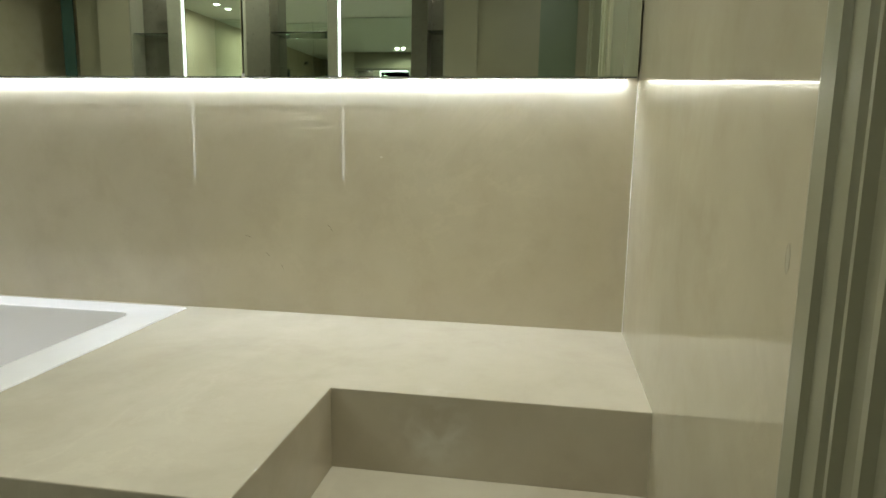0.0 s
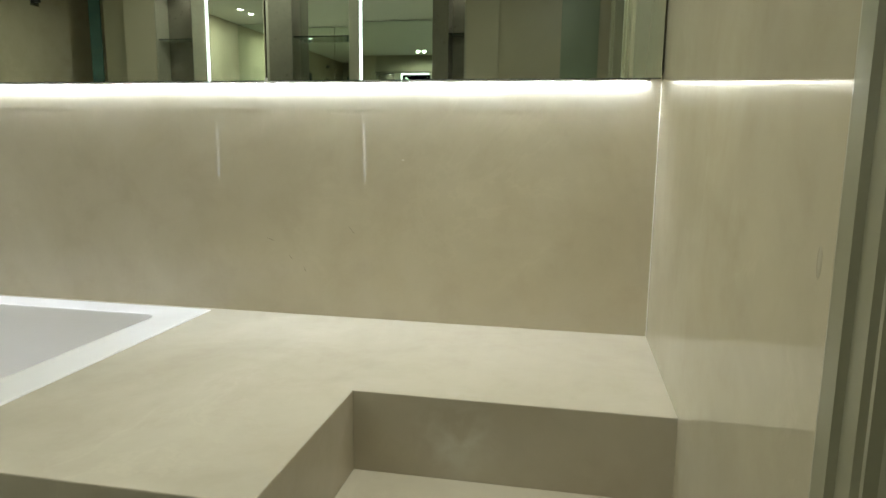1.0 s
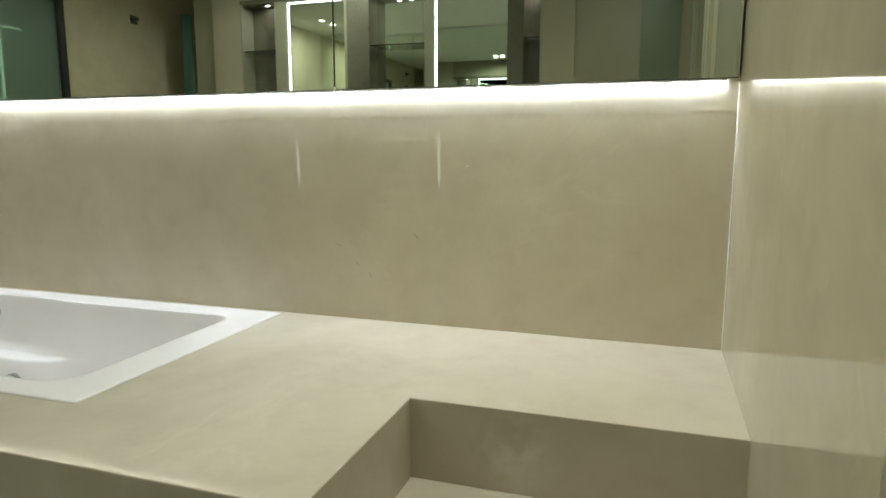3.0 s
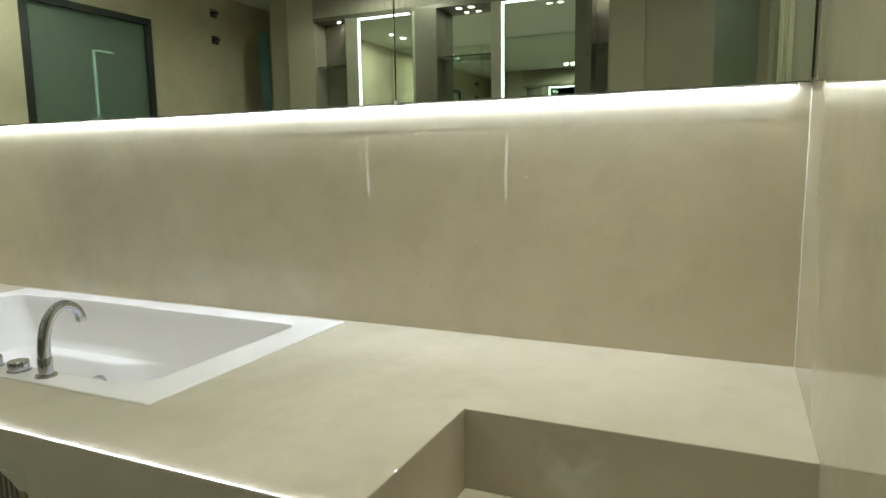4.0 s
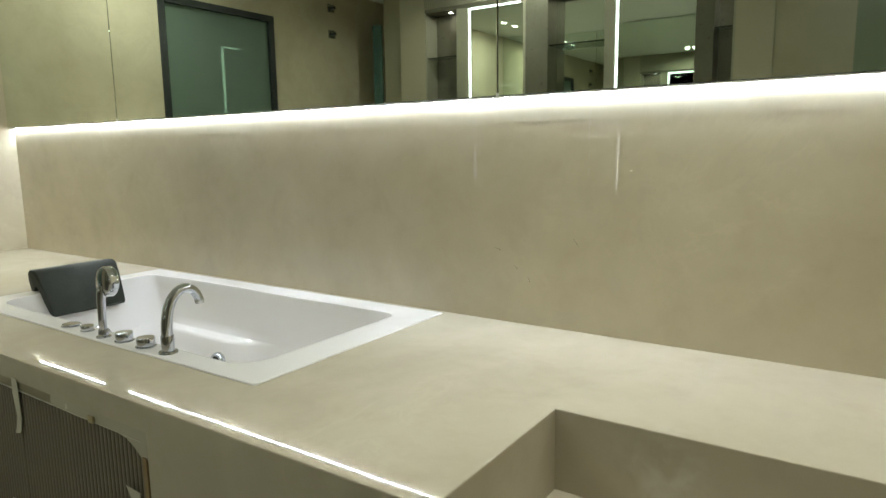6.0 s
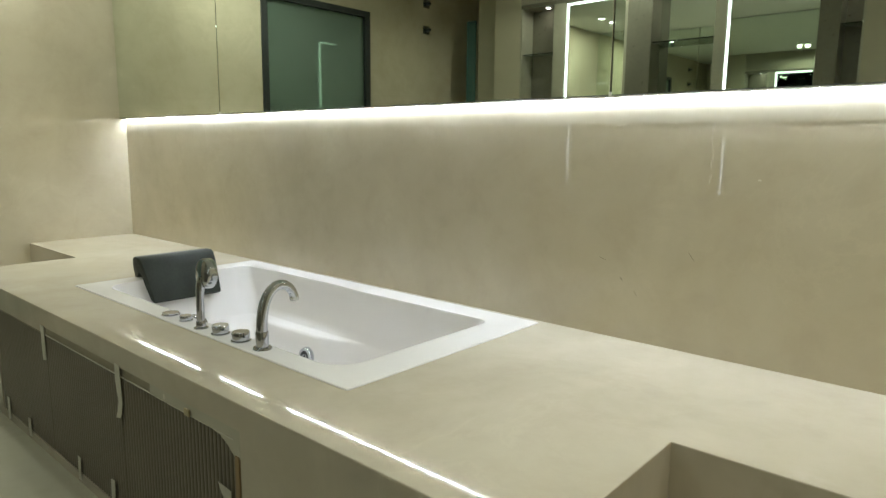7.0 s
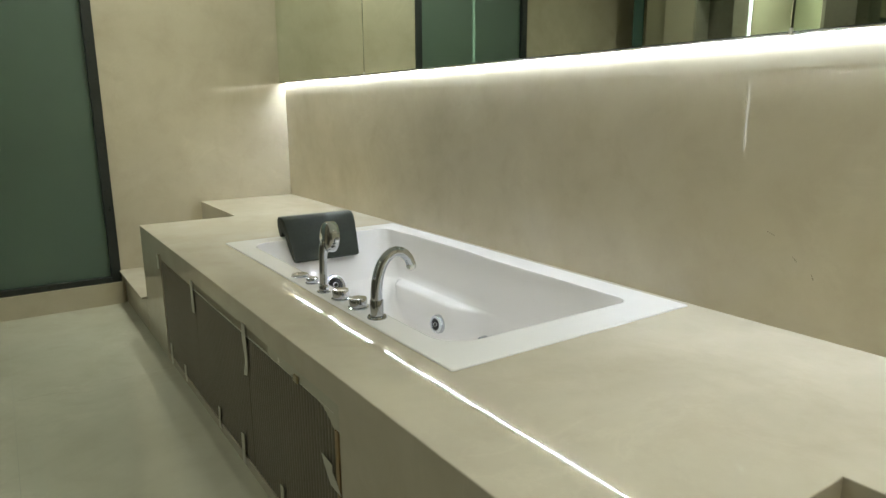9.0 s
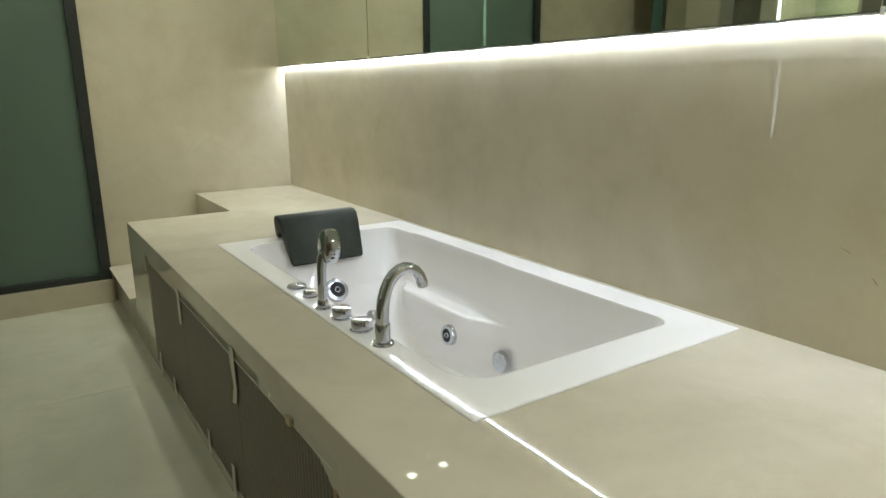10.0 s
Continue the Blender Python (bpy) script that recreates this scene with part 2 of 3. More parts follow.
north = wall("wall_north", "polished beige porcelain slab wall behind the bath", WALL_STONE, (LEFT - 0.15, RIGHT + 0.15, BACK, BACK + 0.15, 0, CEIL))
SCRATCH_MARK = paint("scratch", (0.2, 0.17, 0.125), 0.6)
for x, z, dx, dz in SCRATCHES:
    mark = tube([(x - dx / 2, -0.0002, z + dz / 2), (x - dx * 0.1, -0.0002, z + dz * 0.15), (x + dx * 0.2, -0.0002, z - dz * 0.2), (x + dx / 2, -0.0002, z - dz / 2)], [0.0003, 0.0006, 0.0007, 0.0003], 6)
    part("scratch", mark, SCRATCH_MARK, north, "fine dark scratch")
wall("wall_west", "polished beige slab wall beside the frosted glass door", WALL_STONE,
     (LEFT - 0.15, LEFT, GLASS_A, BACK, 0, CEIL), (LEFT - 0.15, LEFT, GLASS_B, GLASS_A, GLASS_TOP, CEIL),
     (LEFT - 0.15, LEFT + 0.03, GLASS_B, GLASS_A, 0, GLASS_SILL), (LEFT - 0.15, LEFT, ALCOVE_Y, GLASS_B, 0, CEIL))
wall("wall_east", "polished beige slab wall with a doorway", WALL_STONE,
     (RIGHT, RIGHT + 0.15, DOOR_A, BACK, 0, CEIL), (RIGHT, RIGHT + 0.15, DOOR_B, DOOR_A, DOOR_TOP, CEIL), (RIGHT, RIGHT + 0.15, FRONT - 0.2, DOOR_B, 0, CEIL))
wall("wall_south", "brown panelled wall opposite the bath", BROWN_WALL, (-0.755, RIGHT, FRONT - 0.2, FRONT, 0, CEIL),
     (-3.41, -0.98, FRONT - 0.2, FRONT - 0.17, 0.74, CEIL))
# Unseen vanity counter as a plain block; keeps LED reflections off the floor.
wall("vanity_block", "plain matt taupe block added for an unseen vanity counter below the mirrors", MATT_TAUPE, (-3.67, -0.755, FRONT - 0.2, FRONT + 0.5, 0, 0.74))
wall("wall_pier_west", "pale beige panelled pier beside the shelf niche", BEIGE_PANEL, (-3.67, -3.41, FRONT - 0.2, FRONT, 0.7405, CEIL))
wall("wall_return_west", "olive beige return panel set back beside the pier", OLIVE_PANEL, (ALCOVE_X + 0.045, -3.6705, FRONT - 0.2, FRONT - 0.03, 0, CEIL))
tagged(part("wall_panel", boxed(-0.325, -0.075, FRONT + 0.0005, FRONT + 0.009, 0.1, CEIL - 0.02, bevel=0.001, seg=1), PANEL_GLASS), "dark green glass panel set on the brown wall", "wall panel", kind="structure")
wall("wall_pier_east", "pale beige panelled pier beside the mirror", BEIGE_PANEL, (-0.98, -0.755, FRONT - 0.2, FRONT + 0.01, 0.7405, CEIL))
wall("wall_alcove", "brown wall closing the far alcove", BROWN_WALL, (LEFT, ALCOVE_X, ALCOVE_Y - 0.1, ALCOVE_Y, 0, CEIL), (ALCOVE_X, ALCOVE_X + 0.1, ALCOVE_Y - 0.1, FRONT - 0.2, 0, CEIL))
tagged(part("ceiling", boxed(LEFT - 0.15, RIGHT + 0.15, ALCOVE_Y - 0.1, BACK + 0.15, CEIL, CEIL + 0.1), CEILING_PAINT), "matt cream painted ceiling", "ceiling", kind="structure")
floor = tagged(part("floor", boxed(LEFT - 0.15, RIGHT + 0.2, ALCOVE_Y - 0.1, BACK + 0.15, -0.12, -0.003), GROUT), "polished cream floor tiles with hairline joints", "floor", kind="structure")

# bath platform: skirt, steps and the stone deck with the hole for the tub
platform = thing("bath_platform", "cream polished stone bath platform with corner steps", "platform", kind="structure")
SK = DECK - 0.012
OPEN_L, OPEN_R, OPEN_LO, OPEN_HI = -3.19, -1.425, 0.03, 0.476
for x0, x1, z0, z1 in ((NOTCH_L, OPEN_L, 0, SK), (OPEN_R, NOTCH_R, 0, SK), (OPEN_L, OPEN_R, OPEN_HI, SK), (OPEN_L, OPEN_R, 0, OPEN_LO)):
    part("skirt_slab", boxed(x0, x1, DECK_FRONT, DECK_FRONT + 0.03, z0, z1), DECK_STONE, platform)
for x0, x1, y0, y1 in ((NOTCH_L, NOTCH_L + 0.03, DECK_FRONT + 0.03, SHELF_FRONT + 0.03), (NOTCH_R - 0.03, NOTCH_R, DECK_FRONT + 0.03, SHELF_FRONT + 0.03),
                       (LEFT, NOTCH_L, SHELF_FRONT, SHELF_FRONT + 0.03), (NOTCH_R, RIGHT, SHELF_FRONT, SHELF_FRONT + 0.03)):
    part("side_slab", boxed(x0, x1, y0, y1, 0, SK), DECK_STONE, platform)
for x0, x1 in ((LEFT, NOTCH_L), (NOTCH_R, RIGHT)):
    part("step", boxed(x0, x1, -0.79, SHELF_FRONT, 0, 0.361, bevel=0.002), DECK_STONE, platform)
    part("step", boxed(x0, x1, DECK_FRONT - 0.0005, -0.79, 0, 0.176), DECK_STONE, platform)
    part("tread", boxed(x0, x1, -1.045, -0.7905, 0.1765, 0.187, bevel=0.002), DECK_STONE, platform)


def deck_mesh():
    """The deck's top, with a hole under the tub's rim."""
    bm = bmesh.new()
    x0, x1, y0, y1 = TUB[0] + 0.02, TUB[1] - 0.02, TUB[2] + 0.02, TUB[3] - 0.02
    xs = [LEFT, NOTCH_L, x0, x1, NOTCH_R, RIGHT]
    ys = [DECK_FRONT, y0, SHELF_FRONT, y1, BACK]
    grid = {}

    def vert(i, j):
        if (i, j) not in grid:
            grid[i, j] = bm.verts.new((xs[i], ys[j], DECK))
        return grid[i, j]
    for i in range(5):
        for j in range(4):
            if i in (0, 4) and j < 2:
                continue
            if i == 2 and j in (1, 2):
                continue
            bm.faces.new((vert(i, j), vert(i + 1, j), vert(i + 1, j + 1), vert(i, j + 1)))
    made = bmesh.ops.extrude_face_region(bm, geom=list(bm.faces))
    bmesh.ops.translate(bm, verts=[v for v in made["geom"] if isinstance(v, bmesh.types.BMVert)], vec=(0, 0, -0.012))
    sharp = [e for e in bm.edges if e.is_manifold and abs(e.calc_face_angle(0)) > 0.5 and e.verts[0].co.z > DECK - 1e-4 and e.verts[1].co.z > DECK - 1e-4
             and max(v.co.y for v in e.verts) < SHELF_FRONT + 1e-4]
    bmesh.ops.bevel(bm, geom=sharp, offset=0.0025, segments=2, affect="EDGES", profile=0.5)
    return bm


part("deck", deck_mesh(), DECK_STONE, platform, "polished cream stone deck with a milled edge")

# sealant beads in the joints
def bead(a, b, r=0.003):
    seal = part("sealant_bead", tube([a, tuple((p + q) / 2 for p, q in zip(a, b)), b], r, 8), SEALANT)
    return tagged(seal, "thin white sealant bead in the stone joint", "sealant", kind="structure")


bead((TUB[1], -0.0022, DECK + 0.0016), (RIGHT, -0.0022, DECK + 0.0016))
bead((LEFT, -0.0022, DECK + 0.0016), (TUB[0], -0.0022, DECK + 0.0016))
bead((RIGHT - 0.0004, -0.0004, DECK), (RIGHT - 0.0004, -0.0004, CAB_BOTTOM - 0.01), 0.0009)
bead((NOTCH_R, SHELF_FRONT - 0.0008, 0.3618), (RIGHT, SHELF_FRONT - 0.0008, 0.3618), 0.003)
bead((TUB[0], -0.003, DECK + 0.002), (TUB[1], -0.003, DECK + 0.002), 0.003)

# ---- mirror cabinet over the bath ----
cabinet = thing("mirror_cabinet", "wide mirror-fronted wall cabinet with an LED strip along its underside", "mirror cabinet", (LEFT, 0, CAB_BOTTOM))
part("carcass", boxed(LEFT + 0.002, RIGHT - 0.002, -0.024, -0.001, CAB_BOTTOM + 0.012, CEIL - 0.004), DARK_BRONZE, cabinet)
SEAMS = [LEFT + 0.004, -3.14, -1.093, RIGHT - 0.004]
for a, b in zip(SEAMS, SEAMS[1:]):
    door = part("mirror_door", boxed(a + 0.0022, b - 0.0022, CAB_FRONT, -0.025, CAB_BOTTOM, CEIL - 0.008, bevel=0.0012, seg=1), MIRROR, cabinet)
    part("back_edge", boxed(a + 0.0026, b - 0.0026, CAB_FRONT - 0.0008, CAB_FRONT - 0.0002, CAB_BOTTOM + 0.0003, CAB_BOTTOM + 0.0028), BLACK_METAL, cabinet, "dark ground edge of the mirror")
for x in SEAMS[1:-1]:
    part("seam_clip", boxed(x - 0.0035, x + 0.0035, CAB_FRONT - 0.003, CAB_FRONT + 0.018, CAB_BOTTOM - 0.006, CAB_BOTTOM + 0.010, bevel=0.001), SEALANT, cabinet, "small white plastic clip")
part("led_channel", boxed(LEFT + 0.006, RIGHT - 0.03, -0.0235, -0.0015, CAB_BOTTOM - 0.0016, CAB_BOTTOM + 0.0115), BRUSHED, cabinet, "aluminium light channel")
# Added lip: dims the strip towards the deck front, not straight down.
part("led_shade_lip", boxed(LEFT + 0.006, RIGHT - 0.03, -0.0071, -0.0063, CAB_BOTTOM - 0.0039, CAB_BOTTOM - 0.0017), BRUSHED, cabinet, "added aluminium lip that cuts the strip's light towards the deck front")
part("led_strip", boxed(LEFT + 0.012, RIGHT - 0.036, -0.0061, -0.0021, CAB_BOTTOM - 0.0027, CAB_BOTTOM - 0.0018), LED, cabinet, "glowing white light strip")


# glue run and specks left on the wall slabs
GLUE = paint("dried_clear_glue", (0.56, 0.50, 0.385), 0.03, grain=0.04)
PALE_GLUE = paint("pale_glue", (0.66, 0.61, 0.5), 0.45, grain=0.04)
DULL_GLUE = paint("dull_glue", (0.52, 0.47, 0.36), 0.12, grain=0.04)
run = bmesh.new()
rnd = random.Random(5)
z = 1.178
while z > 0.995:
    r, h = rnd.uniform(0.0012, 0.0032), rnd.uniform(0.004, 0.014)
    blob = Matrix.LocRotScale((-0.819 + rnd.uniform(-0.002, 0.002), 0.0, z), None, (r, 0.00022, h))
    bmesh.ops.create_icosphere(run, subdivisions=2, radius=1.0, matrix=blob)
    z -= h * rnd.choice((1.2, 1.5, 2.6))
tagged(part("glue_run", run, GLUE, smooth=True), "dried clear glue run down the slab wall", "glue run")
for place, size in (((-0.698, -0.0002, 1.015), (0.0042, 0.0005, 0.0022)), ((-0.0002, -1.19, 0.958), (0.0008, 0.006, 0.016))):
    speck = bmesh.new()
    bmesh.ops.create_icosphere(speck, subdivisions=2, radius=1.0, matrix=Matrix.LocRotScale(place, None, size))
    tagged(part("glue_speck", speck, PALE_GLUE if place[0] < -0.1 else DULL_GLUE, smooth=True), "small pale glue speck on the slab wall", "glue speck")

# ---- bathtub ----
def rounded(x0, x1, y0, y1, r, z, n=10, m=26, front=1.0):
    """A rounded rectangle at height z, with m points more along each side."""
    pts = []
    q = r * front
    corners = ((x1 - r, y1 - r, 0, r), (x0 + r, y1 - r, 90, r), (x0 + q, y0 + q, 180, q), (x1 - q, y0 + q, 270, q))
    for c, (cx, cy, a0, r) in enumerate(corners):
        arc = [(cx + r * math.cos(radians(a0 + 90 * k / n)), cy + r * math.sin(radians(a0 + 90 * k / n)), z) for k in range(n + 1)]
        pts += arc
        nx, ny, na, nr = corners[(c + 1) % 4]
        to = (nx + nr * math.cos(radians(na)), ny + nr * math.sin(radians(na)))
        pts += [(arc[-1][0] + (to[0] - arc[-1][0]) * k / (m + 1), arc[-1][1] + (to[1] - arc[-1][1]) * k / (m + 1), z) for k in range(1, m + 1)]
    return pts


def ease(t):
    t = min(1.0, max(0.0, t))
    return t * t * (3 - 2 * t)


def with_ledge(ring, out):
    """Pushes the back side's middle into the tub (or, where out is negative, away from it), as the moulded armrest does."""
    made = []
    for x, y, z in ring:
        k = ease((x + 2.68) / 0.06) * ease((-2.03 - x) / 0.2) * ease((y + 0.3) / 0.06)
        made.append((x, y - out * k, z))
    return made


def tub_shell():
    x0, x1, y0, y1 = TUB
    z = DECK + 0.004
    ix0, ix1, iy0, iy1 = -2.83, -1.43, -0.735, -0.12
    rings = [rounded(x0, x1, y0, y1, 0.008, DECK + 0.0005), rounded(x0, x1, y0, y1, 0.008, z - 0.003), rounded(x0 + 0.0015, x1 - 0.0015, y0 + 0.0015, y1 - 0.0015, 0.008, z - 0.001),
             rounded(x0 + 0.005, x1 - 0.005, y0 + 0.005, y1 - 0.005, 0.009, z), rounded(x0 + 0.007, x1 - 0.007, y0 + 0.007, y1 - 0.007, 0.009, z),
             rounded(ix0 - 0.009, ix1 + 0.009, iy0 - 0.009, iy1 + 0.009, 0.052, z, front=1.9),
             rounded(ix0 - 0.006, ix1 + 0.006, iy0 - 0.006, iy1 + 0.006, 0.05, z - 0.0002, front=1.9), rounded(ix0 - 0.002, ix1 + 0.002, iy0 - 0.002, iy1 + 0.002, 0.047, z - 0.0015, front=1.9),
             rounded(ix0, ix1, iy0, iy1, 0.046, z - 0.006, front=1.9)]
    rings[5:] = [with_ledge(ring, -0.013) for ring in rings[5:]]
    # (depth, slope of the head end, of the foot end, of the long sides)
    for d, hl, hr, s, out in ((0.04, 0.006, 0.004, 0.003, -0.013), (0.10, 0.035, 0.012, 0.009, -0.011), (0.16, 0.07, 0.019, 0.015, -0.006), (0.1910, 0.087, 0.022, 0.018, 0.003),
                              (0.1970, 0.09, 0.023, 0.019, 0.012), (0.1995, 0.092, 0.0235, 0.0195, 0.04), (0.2030, 0.095, 0.024, 0.02, 0.05), (0.21, 0.105, 0.026, 0.022, 0.054),
                              (0.27, 0.15, 0.034, 0.03, 0.05), (0.34, 0.2, 0.045, 0.04, 0.042), (0.385, 0.24, 0.06, 0.055, 0.03), (0.405, 0.28, 0.085, 0.08, 0.015), (0.413, 0.33, 0.13, 0.13, 0)):
        rings.append(with_ledge(rounded(ix0 + hl, ix1 - hr, iy0 + s, iy1 - s, 0.046 + 0.17 * d, z - d, front=1.9 - 2 * d), out))
    bm = bmesh.new()
    loops = [[bm.verts.new(p) for p in ring] for ring in rings]
    n = len(loops[0])
    for a, b in zip(loops, loops[1:]):
        for i in range(n):
            bm.faces.new((a[i], a[(i + 1) % n], b[(i + 1) % n], b[i]))
    bm.faces.new(loops[-1])
    return bm


tub = thing("bathtub", "white acrylic whirlpool bathtub with chrome jets, set into the stone deck", "bathtub", (-2.15, -0.4, DECK))
part("shell", tub_shell(), ACRYLIC, tub, smooth=True)


def jet(place, axis, r, name="jet"):
    ob = part(name, lathe([(0, 0.001), (r * 0.56, 0.001), (r * 0.64, 0.012), (r * 0.92, 0.011), (r, 0.004), (r, -0.012)], place, axis), JET_CHROME, tub, "round chrome water jet", True)
    part("nozzle_ring", lathe([(r * 0.3, 0.003), (r * 0.42, 0.006), (r * 0.6, 0.0065)], place, axis), RUBBER, ob, "black inner ring")
    part("nozzle", lathe([(r * 0.14, 0.004), (r * 0.17, 0.012), (r * 0.24, 0.014), (r * 0.29, 0.011), (r * 0.31, 0.003)], place, axis), CHROME, ob, smooth=True)
    part("bore", lathe([(0, 0.005), (r * 0.15, 0.005), (r * 0.15, 0.001)], place, axis), RUBBER, ob, "black bore of the nozzle")
    return ob


HEAD = Vector((0.87, 0, 0.5))
jet((-2.725, -0.425, 0.345), HEAD, 0.047)
jet((-2.27, -0.2085, 0.258), (0.05, -1, 0.08), 0.037)
part("jet_cap", lathe([(0, 0.02), (0.012, 0.019), (0.02, 0.012), (0.022, 0)], (-2.652, -0.315, 0.24), HEAD), CHROME, tub, "small chrome air cap", True)
part("overflow", lathe([(0, 0.022), (0.025, 0.021), (0.034, 0.016), (0.037, 0.0)], (-2.02, -0.168, 0.238), (0, -1, 0.08)), CHROME, tub, "chrome overflow dial", True)


def pillow():
    """A bent pad: its back lies on the rim, its front leans down the head end."""
    path = [(-2.905, 0.5465), (-2.912, 0.59), (-2.905, 0.622), (-2.885, 0.634), (-2.852, 0.634), (-2.832, 0.624), (-2.812, 0.592), (-2.788, 0.54), (-2.765, 0.485), (-2.757, 0.463), (-2.765, 0.455),
            (-2.785, 0.462), (-2.815, 0.505), (-2.832, 0.54), (-2.842, 0.558), (-2.858, 0.57), (-2.872, 0.566), (-2.885, 0.5465)]
    bm = bmesh.new()
    loops = []
    for y, k in ((-0.592, 0.96), (-0.591, 0.985), (-0.588, 1.0), (-0.44, 1.005), (-0.281, 1.0), (-0.278, 0.985), (-0.277, 0.96)):
        cx, cz = -2.84, 0.56
        loops.append([bm.verts.new((cx + (x - cx) * k, y - 0.015 * (0.6 - zz) / 0.1 * (1 if y < -0.44 else -1) * -0.6, cz + (zz - cz) * k)) for x, zz in path])
    n = len(path)
    for a, b in zip(loops, loops[1:]):
        for i in range(n):
            bm.faces.new((a[i], a[(i + 1) % n], b[(i + 1) % n], b[i]))
    bm.faces.new(loops[0][::-1])
    bm.faces.new(loops[-1])
    return bm


tagged(part("bath_pillow", pillow(), LEATHER, smooth=True), "black foam head pillow draped over the tub's rim", "bath pillow")

# ---- deck-mounted taps ----
RIM = DECK + 0.0035
SX, SY = -1.706, -0.772
spout = thing("bath_spout", "tall arched chrome bath spout on the tub's rim", "tap", (SX, SY, RIM))
part("flange", lathe([(0, 0), (0.026, 0), (0.026, 0.003), (0.024, 0.006), (0.018, 0.007)], (SX, SY, RIM)), CHROME, spout, smooth=True)
part("collar", lathe([(0.0172, 0.005), (0.0176, 0.046), (0.0165, 0.049), (0.0155, 0.046)], (SX, SY, RIM)), CHROME, spout, smooth=True)
curve = [(0.0, 0.045), (0.0, 0.065), (0.0015, 0.085), (0.005, 0.105), (0.011, 0.125), (0.02, 0.143), (0.032, 0.157), (0.046, 0.166), (0.06, 0.169), (0.074, 0.166), (0.087, 0.158), (0.097, 0.146), (0.103, 0.132), (0.105, 0.122)]
arc = [(SX + 0.03 * dy, SY + dy, RIM + dz) for dy, dz in curve]
part("neck", tube(arc, [0.0155 - 0.003 * i / 13 for i in range(14)]), CHROME, spout, smooth=True)
part("aerator", lathe([(0, 0.004), (0.0115, 0.004), (0.0132, 0), (0.0132, -0.008), (0.0115, -0.01)], Vector(arc[-1]), (0.0, 0.2, -1)), BRUSHED, spout, smooth=True)

HX, HY = -2.012, -0.783
shower = thing("hand_shower", "chrome hand shower standing in its holder on the rim", "hand shower", (HX, HY, RIM))
part("flange", lathe([(0, 0), (0.021, 0), (0.021, 0.003), (0.017, 0.006), (0.012, 0.007)], (HX, HY, RIM)), CHROME, shower, smooth=True)
part("holder", lathe([(0.0145, 0.006), (0.0145, 0.02), (0.0125, 0.024)], (HX, HY, RIM)), CHROME, shower, smooth=True)
part("grip", tube([(HX, HY, RIM + 0.018), (HX, HY, RIM + 0.06), (HX + 0.001, HY + 0.001, RIM + 0.11), (HX + 0.002, HY + 0.004, RIM + 0.135), (HX + 0.004, HY + 0.009, RIM + 0.155)], [0.0115, 0.0115, 0.0125, 0.014, 0.013]),
     CHROME, shower, smooth=True)
FACE = Vector((0.05, 1.0, -0.1)).normalized()
HEAD_AT = Vector((HX + 0.004, HY + 0.012, RIM + 0.166))
head = part("shower_head", lathe([(0, -0.009), (0.03, -0.0085), (0.041, -0.004), (0.045, 0.004), (0.045, 0.023), (0.043, 0.025), (0, 0.025)], HEAD_AT, FACE), CHROME, shower, smooth=True)
part("spray_plate", lathe([(0, 0.0265), (0.036, 0.0265), (0.037, 0.025)], HEAD_AT, FACE), BRUSHED, head, "grey spray plate")


def knob(x, y, r, h, name, label):
    k = thing(name, label, "tap knob", (x, y, RIM), group="controls on the tub rim")
    part("base_ring", lathe([(0, 0), (r * 1.12, 0), (r * 1.12, 0.003), (r * 0.95, 0.005)], (x, y, RIM)), CHROME, k, smooth=True)
    body = lathe([(r * 0.95, 0.003), (r, 0.008), (r, h - 0.003), (r * 0.94, h), (r * 0.7, h + 0.0005), (0, h)], (x, y, RIM), seg=40)
    part("cap", body, CHROME, k, smooth=True)
    return k


knob(-1.812, -0.772, 0.025, 0.028, "tap_knob", "round chrome tap knob beside the spout")
knob(-1.917, -0.774, 0.024, 0.028, "tap_knob", "round chrome tap knob beside the hand shower")
knob(-2.125, -0.772, 0.019, 0.018, "tap_knob", "small chrome air control knob on the rim")
knob(-2.228, -0.77, 0.026, 0.008, "push_button", "flat chrome push button on the rim")

# ---- fluted access panels in the platform's front ----
PANEL_BACK = DECK_FRONT + 0.012
FLUTE = bmesh.new()
prof = [(-0.0062, 0.0), (-0.0062, -0.004), (-0.0045, -0.0075), (-0.002, -0.0092), (0.002, -0.0092), (0.0045, -0.0075), (0.0062, -0.004), (0.0062, 0.0)]
lo = [FLUTE.verts.new((x, y, 0.0)) for x, y in prof]
hi = [FLUTE.verts.new((x, y, 1.0)) for x, y in prof]
for i in range(len(prof) - 1):
    FLUTE.faces.new((lo[i], lo[i + 1], hi[i + 1], hi[i]))
FLUTE.faces.new(lo[::-1])
FLUTE.faces.new(hi)
FLUTE_MESH = mesh_of(FLUTE, "flute", FLUTED)
PANELS = ((-3.182, -2.63), (-2.625, -2.045), (-2.04, -1.447))
